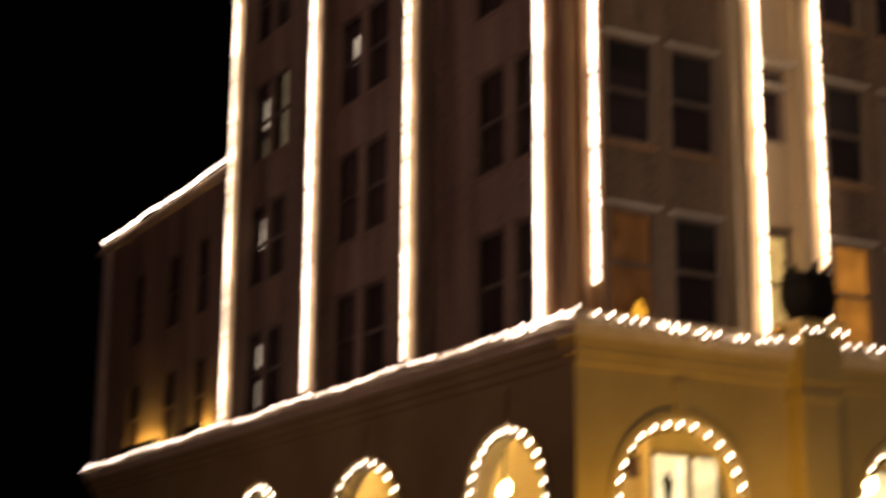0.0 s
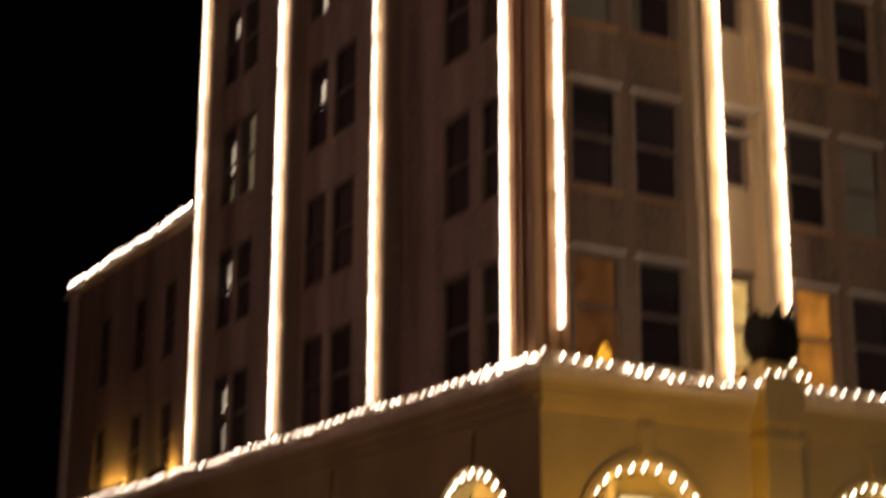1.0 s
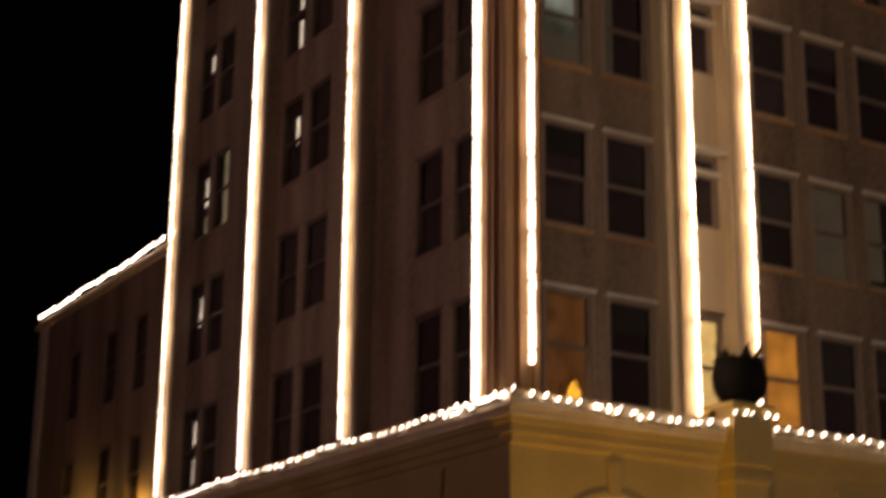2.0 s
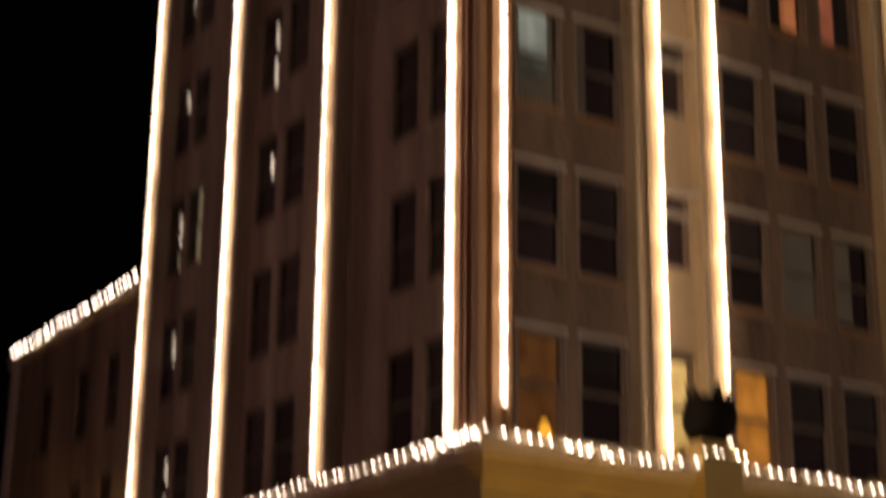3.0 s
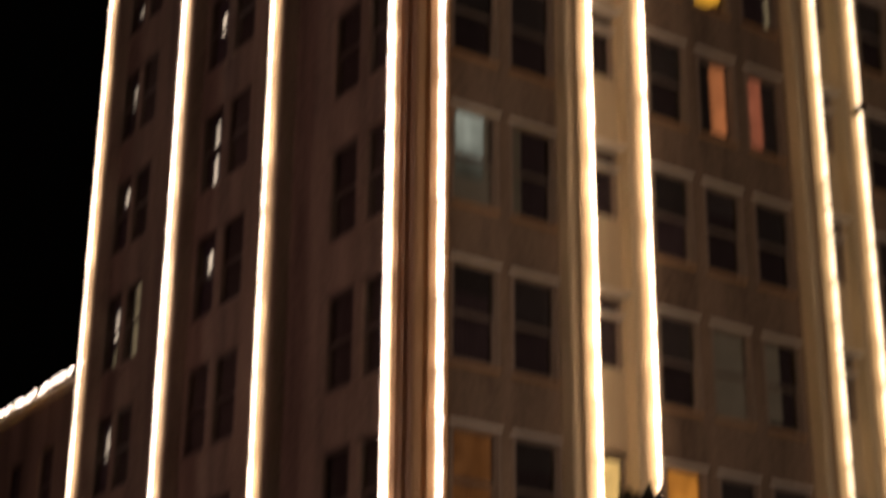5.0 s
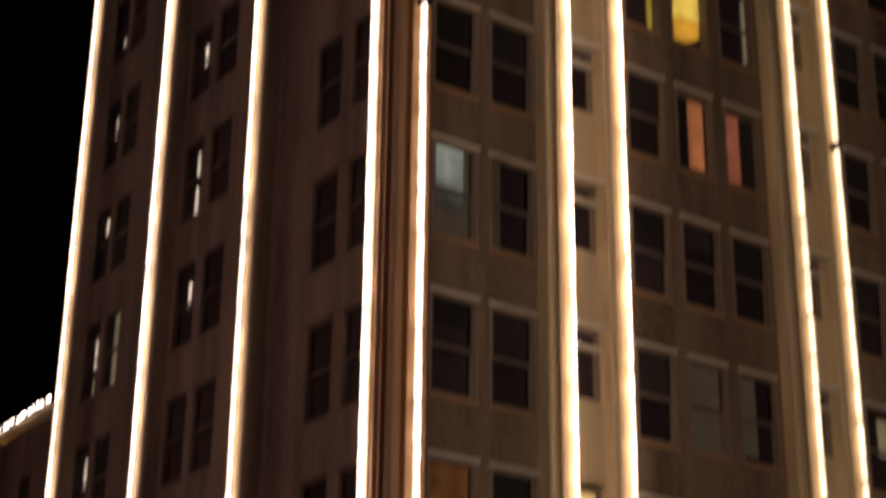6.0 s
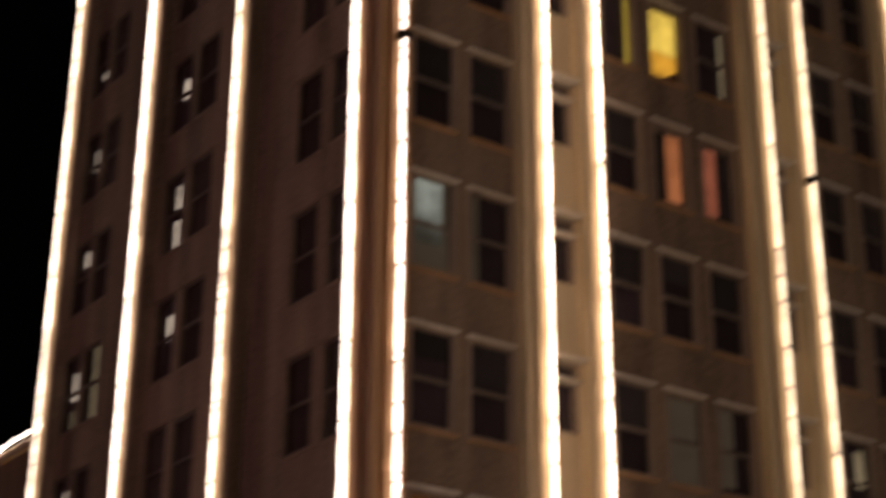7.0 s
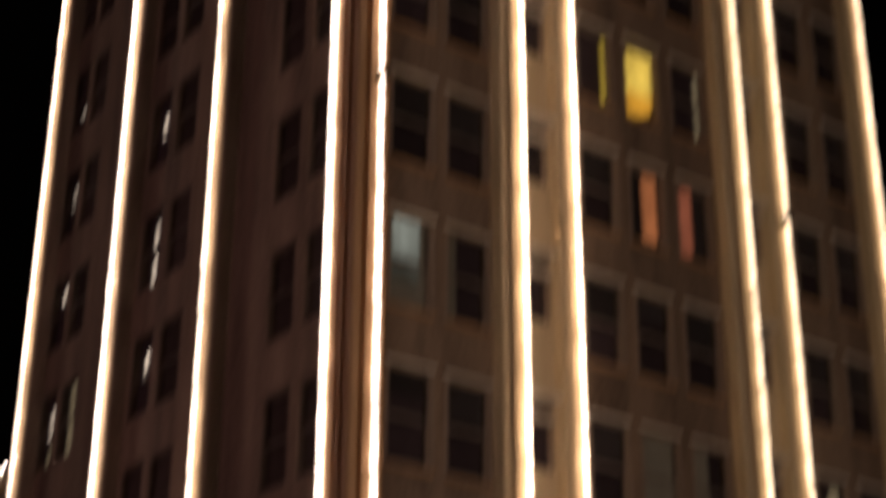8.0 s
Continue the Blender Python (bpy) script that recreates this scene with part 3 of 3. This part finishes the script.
# stepped cornice round both street faces
for dz0, dz1, out in ((6.86, 7.02, 0.10), (7.02, 7.20, 0.20), (7.20, 7.30, 0.28), (7.30, 7.44, 0.34), (7.44, 7.72, 0.38)):
    ox, oy = PX - out * 0.75, PY - out
    # upper courses take the paler stone for the bulbs' glow
    part("cornice", boxes((ox, 18.0 + out, oy, PY + 0.5, dz0, dz1), (ox, PX + 0.5, PY + 0.5, 26.6 + out, dz0, dz1), bevel=0.012), GLOW_STONE if dz0 > 7.25 else STUCCO, podium, "pale stone cornice moulding")
part("roof", boxes((PX + 0.5, 17.9, PY + 0.5, 26.5, 7.3, 7.58)), ROOFING, podium)
for u0, u1 in ((4.87, 5.70), (10.35, 11.18)):
    part("pilaster", boxes((u0, u1, PY - 0.45, PY, 0, 6.86), (u0 - 0.05, u1 + 0.05, PY - 0.5, PY, 6.55, 6.70), bevel=0.01), STUCCO, podium)
    part("pedestal", boxes((u0 - 0.07, u1 + 0.07, PY - 0.56, PY + 0.45, 6.86, 7.95), (u0 - 0.12, u1 + 0.12, PY - 0.61, PY + 0.5, 7.95, 8.05), bevel=0.015), STUCCO, podium, "pale stone pedestal")
part("corner_block", boxes((0.0, 0.40, -0.21, 0.20, 7.73, 7.80), bevel=0.02), STONE, podium)
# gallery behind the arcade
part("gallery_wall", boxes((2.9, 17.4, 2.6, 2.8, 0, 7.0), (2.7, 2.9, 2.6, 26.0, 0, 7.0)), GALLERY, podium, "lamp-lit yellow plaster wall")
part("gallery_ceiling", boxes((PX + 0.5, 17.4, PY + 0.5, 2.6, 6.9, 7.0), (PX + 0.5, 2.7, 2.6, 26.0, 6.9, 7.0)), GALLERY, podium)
part("gallery_floor", boxes((PX + 0.5, 17.4, PY + 0.5, 2.6, 0.0, 0.9), (PX + 0.5, 2.7, 2.6, 26.0, 0.0, 0.9)), PAVING, podium)


def hall_window(m):
    """A bright two-leaf hall window with a timber frame on the gallery wall."""
    ob = part("hall_window", boxes((-0.95, -0.85, -0.08, 0, 0, 4.7), (0.85, 0.95, -0.08, 0, 0, 4.7), (-0.05, 0.05, -0.08, 0, 0, 4.6), (-0.85, 0.85, -0.08, 0, 4.6, 4.7), (-0.85, 0.85, -0.07, 0, 3.5, 3.56), bevel=0.01), PAINT, podium, "white-framed lit hall window", m)
    for x, half in ((-0.45, 0.40), (0.40, 0.31)):
        part("pane", boxes((x - half, x + half, -0.02, -0.005, 0.05, 3.5)), LIT_HALL, ob)
        part("pane", boxes((x - half, x + half, -0.02, -0.005, 3.56, 4.6)), LIT_HALL, ob)
    part("mullion", boxes((-0.05, 0.09, -0.07, -0.022, 0.05, 4.6), (0.71, 0.85, -0.07, -0.022, 0.05, 4.6), bevel=0.01), PAINT, ob)


for c, _ in right_arches:
    hall_window(pose(c + 2.05, 2.6, 1.17))
for c, _ in right_arches:
    bm = bmesh.new()
    lathe(bm, [(0.17, 0.9), (0.17, 1.05), (0.12, 1.15), (0.10, 6.4), (0.16, 6.55), (0.18, 6.9)], 16)
    part("column", bm, GALLERY, podium, "slender plaster column", pose(c + 0.32, 1.6, 0), True)
for c, _ in left_arches:
    bm = bmesh.new()
    lathe(bm, [(0.17, 0.9), (0.17, 1.05), (0.12, 1.15), (0.10, 6.4), (0.16, 6.55), (0.18, 6.9)], 16)
    part("column", bm, GALLERY, podium, "slender plaster column", pose(1.6, c + 0.75, 0), True)
for c, _ in left_arches[1:]:
    hall_window(pose(2.7, c + 3.0, 0.95, 0, 0, -90))

# gallery lamps
for k, (x, y, z) in enumerate([(2.53, 1.3, 6.55), (7.98, 1.3, 5.15), (13.5, 1.3, 6.55), (1.1, 3.96, 4.92), (1.1, 7.4, 6.55), (1.1, 13.2, 6.55), (1.1, 19.0, 6.55)]):
    bm = bmesh.new()
    fat = 1.0 if z > 6 else 0.55
    lathe(bm, [(0.05 * fat, 0.30), (0.16 * fat, 0.24), (0.19 * fat, 0.12), (0.14 * fat, 0.02), (0.04 * fat, 0.0)], 16)
    globe = thing("gallery_lamp", "round glowing ceiling lamp in the arcade", "lamp", pose(x, y, z), "gallery lamps")
    part("globe", bm, glowing("gallery_globe", (1.0, 0.70, 0.24), 95.0) if k == 0 else bpy.data.materials["gallery_globe"], globe, smooth=True)
    part("stem", boxes((-0.02, 0.02, -0.02, 0.02, 0.30, 6.9 - z)), IRON, globe)

# ---- light strips on the pilasters ----
bm = bmesh.new()
lathe(bm, [(0.030, 0.0), (0.030, 1.0)], 12)
SEGMENT = mesh_of("tube", bm, TUBE)
AGED = SEGMENT.copy()
AGED.materials[0] = AGED_TUBE
YELLOW = SEGMENT.copy()
YELLOW.materials[0] = YELLOW_TUBE
FROSTED = SEGMENT.copy()
FROSTED.materials[0] = FROSTED_TUBE


bm = bmesh.new()
lathe(bm, [(0.032, -0.016), (0.042, -0.016), (0.042, 0.016), (0.032, 0.016)], 12)
TIE = mesh_of("tie", bm, CABLE)


def light_strip(m, z0, z1, gap_at=None, tube=SEGMENT, wide=1.0, deep=1.0, lean=0.22, out=0.06):
    strip = thing("light_strip", "glowing warm white light strip running up a pilaster", "light strip", m @ pose(0, 0, z0), "light strips on the tower")
    # wide board added as a reflector, in place of a strip-lit pilaster face
    part("channel", boxes((min(-0.06, lean), max(0.06, lean), 0.0, 0.03, 0, z1 - z0)), GLOW_BOARD, strip, "buff board added to reflect the strip glow")
    z = 0.0
    while z < z1 - z0 - 0.2:
        step = random.uniform(0.22, 0.75)
        if gap_at is None or not (z0 + z < gap_at < z0 + z + step):
            part("tube", tube, None, strip, m=Matrix.Translation((random.uniform(-0.008, 0.008), -out, z + 0.008)) @ Matrix.Diagonal((wide, deep, step - 0.016, 1)))
        else:
            for a, b in ((z, gap_at - z0 - 0.09), (gap_at - z0 + 0.09, z + step)):
                if b - a > 0.05:
                    part("tube", tube, None, strip, m=Matrix.Translation((0, -out, a)) @ Matrix.Diagonal((wide, deep, b - a, 1)))
            part("clamp", boxes((-0.12, 0.12, -0.20, 0.03, gap_at - z0 - 0.08, gap_at - z0 + 0.08), bevel=0.01), IRON, strip, "dark cable clamp")
        z += step
        if z < z1 - z0 - 0.6 and random.random() < (0.3 if wide > 2 else 0.75):
            part("tie", TIE, None, strip, m=Matrix.Translation((0, -out, z - random.uniform(0.05, 0.3))) @ pose(0, 0, 0, random.uniform(-8, 8), random.uniform(12, 34), 0) @ Matrix.Diagonal((wide, deep, 1, 1)))
    return strip


for u, z0, gap, tube in ((0.57, 8.30, 19.35, SEGMENT), (4.34, 7.75, None, YELLOW), (5.86, 8.05, None, YELLOW), (11.40, 7.75, None, FROSTED), (12.79, 7.75, 19.54, FROSTED), (16.54, 7.75, None, FROSTED)):
    wide, deep = (2.3, 1.6) if tube is FROSTED else (1.4, 1.0) if tube is YELLOW else (1.6, 1.4)
    light_strip(pose(u, 0.0, 0), z0, TOP - 0.5, gap, tube, wide, deep, -0.26 if u > 1 else 0.10, 0.11 if u > 1 else 0.06)
for u, z0, tube in ((0.86, 7.75, SEGMENT), (5.94, 7.80, AGED), (10.81, 7.80, SEGMENT), (15.77, 7.80, AGED)):
    light_strip(pose(0.0, u, 0, 0, 0, -90), z0, TOP - 0.5, None, tube, 1.5 if u > 1 else 2.5, 1.2, 0.28 if u > 1 else 0.10, 0.10 if u > 1 else 0.06)

# ---- strings of bulbs ----
bm = bmesh.new()
lathe(bm, [(0.010, -0.045), (0.016, -0.032), (0.020, -0.01), (0.016, 0.018), (0.010, 0.034), (0.003, 0.046)], 10)
GLOBE = mesh_of("bulb", bm, BULB, True)
SOCKET = mesh_of("socket", boxes((-0.022, 0.022, -0.022, 0.022, -0.12, -0.055)), CABLE)


def bulb_string(label, points, large=0.88):
    """Bulbs on a sagging cable from point to point."""
    first = Vector(points[0])
    string = thing("string_lights", label, "string lights", Matrix.Translation(first), "strings of bulbs")
    curve = bpy.data.curves.new("cable", "CURVE")
    curve.dimensions, curve.bevel_depth = "3D", 0.012
    line = curve.splines.new("POLY")
    line.points.add(len(points) - 1)
    for p, q in zip(line.points, points):
        p.co = (*(Vector(q) - first - Vector((0, 0, 0.10))), 1)
    curve.materials.append(CABLE)
    ob = new("cable", curve)
    ob.parent = string
    for q in points:
        m = Matrix.Translation(Vector(q) - first) @ pose(0, 0, 0, random.uniform(-14, 14), random.uniform(-14, 14), 0) @ Matrix.Scale(large, 4)
        b = part("bulb", GLOBE, None, string, m=m)
        part("socket", SOCKET, None, b)
    return string


def row(a, b, step, sag=0.0):
    a, b = Vector(a), Vector(b)
    n = int((b - a).length / step)
    along = (b - a).normalized()
    return [a.lerp(b, i / n) + along * random.uniform(-0.09, 0.09) + Vector((random.uniform(-0.03, 0.03), random.uniform(-0.03, 0.03), 0.03 * math.sin(i * 0.37) + random.uniform(-0.03, 0.03) - sag * math.sin(math.pi * i / n))) for i in range(n + 1)]


RIM_Z = 7.655
EDGE_X, EDGE_Y = PX - 0.345, PY - 0.455
bulb_string("warm bulbs strung along the podium cornice", row((EDGE_X, EDGE_Y + 0.2, RIM_Z), (EDGE_X, 26.8, RIM_Z), 0.30), 0.72)
bulb_string("warm bulbs strung along the podium cornice", row((0.0, EDGE_Y, RIM_Z + 0.06), (4.66, EDGE_Y, RIM_Z), 0.27, 0.13))
bulb_string("bulbs bunched along the podium corner", row((EDGE_X, EDGE_Y + 0.15, RIM_Z - 0.05), (EDGE_X, 1.7, RIM_Z - 0.05), 0.15))
bulb_string("bulbs bunched along the podium edge", row((1.6, EDGE_Y + 0.10, RIM_Z - 0.02), (3.5, EDGE_Y + 0.10, RIM_Z - 0.08), 0.13))
bulb_string("warm bulbs strung along the podium cornice", row((5.95, EDGE_Y, RIM_Z), (17.8, EDGE_Y, RIM_Z), 0.31))
bulb_string("warm bulbs strung across the stone pedestal", row((4.80, PY - 0.575, 7.84), (5.80, PY - 0.575, 7.80), 0.23))
bulb_string("warm bulbs strung along the wing roof", row((WALL - 0.18, FAR_END + 0.2, WING_TOP + 0.04), (WALL - 0.18, WING_END - 0.25, WING_TOP + 0.04), 0.30), 1.25)
for side, centres, d in ((facing_right, right_arches, PY + 0.01), (facing_left, left_arches, PX + 0.01)):
    for c, r in centres:
        ring, spring, r = [], ARCH_TOP - r, r - 0.125
        for i in range(-3, 18):
            a = math.pi * i / 14
            u, z = (c - r * math.cos(a), spring + r * math.sin(a))
            if i < 0 or i > 14:
                u, z = c - r * (1 if i < 0 else -1), spring - 0.31 * (-i if i < 0 else i - 14)
            ring.append(side(u + random.uniform(-0.02, 0.02), d, z + random.uniform(-0.02, 0.02)))
        bulb_string("warm bulbs outlining a round arch", ring, 1.15)

# ---- urn with spiky leaves ----
urn = thing("urn_planter", "dark iron urn with spiky leaves on a stone pedestal", "urn", pose(5.43, -0.02, 8.05))
bm = bmesh.new()
lathe(bm, [(0.22, 0.0), (0.24, 0.03), (0.19, 0.06), (0.30, 0.10), (0.42, 0.19), (0.50, 0.33), (0.535, 0.50), (0.53, 0.66), (0.49, 0.82), (0.47, 0.88), (0.49, 0.91), (0.49, 0.94), (0.40, 0.94)], 28)
part("bowl", bm, IRON, urn, smooth=True)
for i in range(13):
    a, r, tall = 2 * math.pi * i / 13 + random.uniform(-0.1, 0.1), random.uniform(0.34, 0.44), random.choice((0.12, 0.24, 0.34, 0.40))
    bm, steps = bmesh.new(), 5
    for s in range(steps + 1):
        t = s / steps
        wide = 0.15 * (1 - t) ** 0.8 + 0.004
        for across, lift in ((-wide, 0), (0, -0.02), (wide, 0)):
            bm.verts.new((r + 0.09 * t * t + lift, across, 0.86 + tall * t))
    bm.verts.ensure_lookup_table()
    for s in range(steps):
        for q in (0, 1):
            k = 3 * s + q
            bm.faces.new((bm.verts[k], bm.verts[k + 1], bm.verts[k + 4], bm.verts[k + 3]))
    bmesh.ops.solidify(bm, geom=bm.faces[:], thickness=0.012)
    part("leaf", bm, LEAF, urn, m=pose(0, 0, 0, 0, 0, math.degrees(a)))

# ---- flood lamps on the podium roof ----
for x, y, rz, half, mat in ((0.12, 22.6, -90, 1.5, BATTEN), (0.12, 18.4, -90, 0.5, BATTEN), (4.85, 0.06, 0, 0.085, FLOOD)):
    flood = thing("flood_lamp", "low yellow flood lamp standing on the podium edge", "flood lamp", pose(x, y, 7.73, 0, 0, rz), "flood lamps")
    part("bracket", boxes((-half - 0.035, -half - 0.005, -0.03, 0.03, 0, 0.22), (half + 0.005, half + 0.035, -0.03, 0.03, 0, 0.22), (-half - 0.035, half + 0.035, -0.05, 0.05, 0, 0.02)), IRON, flood)
    part("housing", boxes((-half, half, -0.08, 0.0, 0.06, 0.24), bevel=0.015), IRON, flood)
    part("lens", boxes((-half, half, 0.002, 0.016, 0.07, 0.23)), mat, flood)

# ---- amber lantern on the podium roof ----
lantern = thing("lantern", "small amber glass lantern standing on the podium edge", "lantern", pose(1.62, 0.16, 7.73))
bm = bmesh.new()
lathe(bm, [(0.12, 0.0), (0.12, 0.03), (0.07, 0.05), (0.07, 0.08)], 16)
part("base", bm, IRON, lantern)
bm = bmesh.new()
lathe(bm, [(0.07, 0.08), (0.13, 0.13), (0.12, 0.22), (0.08, 0.33), (0.04, 0.42)], 16)
part("globe", bm, LANTERN, lantern, "glowing amber glass", smooth=True)
bm = bmesh.new()
lathe(bm, [(0.04, 0.42), (0.045, 0.43), (0.02, 0.45), (0.01, 0.47)], 16)
part("cap", bm, IRON, lantern)

# ---- dark panel on the gallery wall ----
panel = thing("wall_panel", "small dark framed panel on the yellow gallery wall", "panel", pose(3.25, 2.6, 5.30))
part("board", boxes((-0.19, 0.19, -0.03, 0.0, 0.03, 0.37)), DARK_BACKING, panel)
part("frame", boxes((-0.23, -0.19, -0.05, 0.0, 0.0, 0.40), (0.19, 0.23, -0.05, 0.0, 0.0, 0.40), (-0.19, 0.19, -0.05, 0.0, 0.0, 0.03), (-0.19, 0.19, -0.05, 0.0, 0.37, 0.40)), IRON, panel)

# ---- dark lantern beside the hall window ----
sconce = thing("wall_lantern", "unlit dark iron lantern on a bracket by the hall window", "lantern", pose(3.86, 2.44, 4.85))
bm = bmesh.new()
lathe(bm, [(0.03, 0.0), (0.07, 0.05), (0.11, 0.38), (0.13, 0.40), (0.05, 0.52), (0.02, 0.58)], 6)
part("body", bm, IRON, sconce)
part("bracket", boxes((-0.015, 0.015, 0.0, 0.16, 0.55, 0.58), (-0.04, 0.04, 0.14, 0.16, 0.45, 0.66)), IRON, sconce)

# ---- ground ----
bm = bmesh.new()
vs = [bm.verts.new((x, y, 0)) for x, y in ((-1500, -1500), (1500, -1500), (1500, 1500), (-1500, 1500))]
bm.faces.new(vs)
tagged(part("ground", bm, ASPHALT), "dark asphalt street ground", "ground", kind="structure")
tagged(part("pavement", boxes((-3.5, 30, -3.6, PY - 0.46, 0.004, 0.15), (-3.5, PX - 0.02, PY - 0.46, 30, 0.004, 0.15), bevel=0.02), PAVING), "grey concrete pavement along the podium", "pavement", kind="structure")

# ---- lamp posts added out of view beside the lights above ----


def unseen_lamp_post(x, y, z, label):
    post = thing("unseen_lamp_post", label, "unseen lamp post", pose(x, y, 0.0), "street lamps")
    bm = bmesh.new()
    lathe(bm, [(0.16, 0.0), (0.16, 0.25), (0.09, 0.4), (0.06, z - 0.1), (0.09, z - 0.05), (0.09, z)], 14)
    part("pole", bm, IRON, post, smooth=True)
    bm = bmesh.new()
    lathe(bm, [(0.26, 0.0), (0.30, 0.06), (0.16, 0.16), (0.05, 0.22)], 16)
    part("hood", bm, IRON, post, m=pose(0, 0, z + 0.32), smooth=True)
    part("bracket", boxes((-0.02, 0.02, -0.25, -0.21, 0, 0.34), (-0.02, 0.02, 0.21, 0.25, 0, 0.34), (-0.03, 0.03, -0.25, 0.25, -0.02, 0.0)), IRON, post, m=pose(0, 0, z))


unseen_lamp_post(2, -30.9, 7.2, "dark iron lamp post added out of view for a fill light")
unseen_lamp_post(-22.9, 5, 7.2, "dark iron lamp post added out of view for a fill light")
unseen_lamp_post(4.2, -1.65, 2.1, "low dark iron street lamp beside the podium")
unseen_lamp_post(0.30, -1.15, 2.1, "low dark iron street lamp beside the podium")
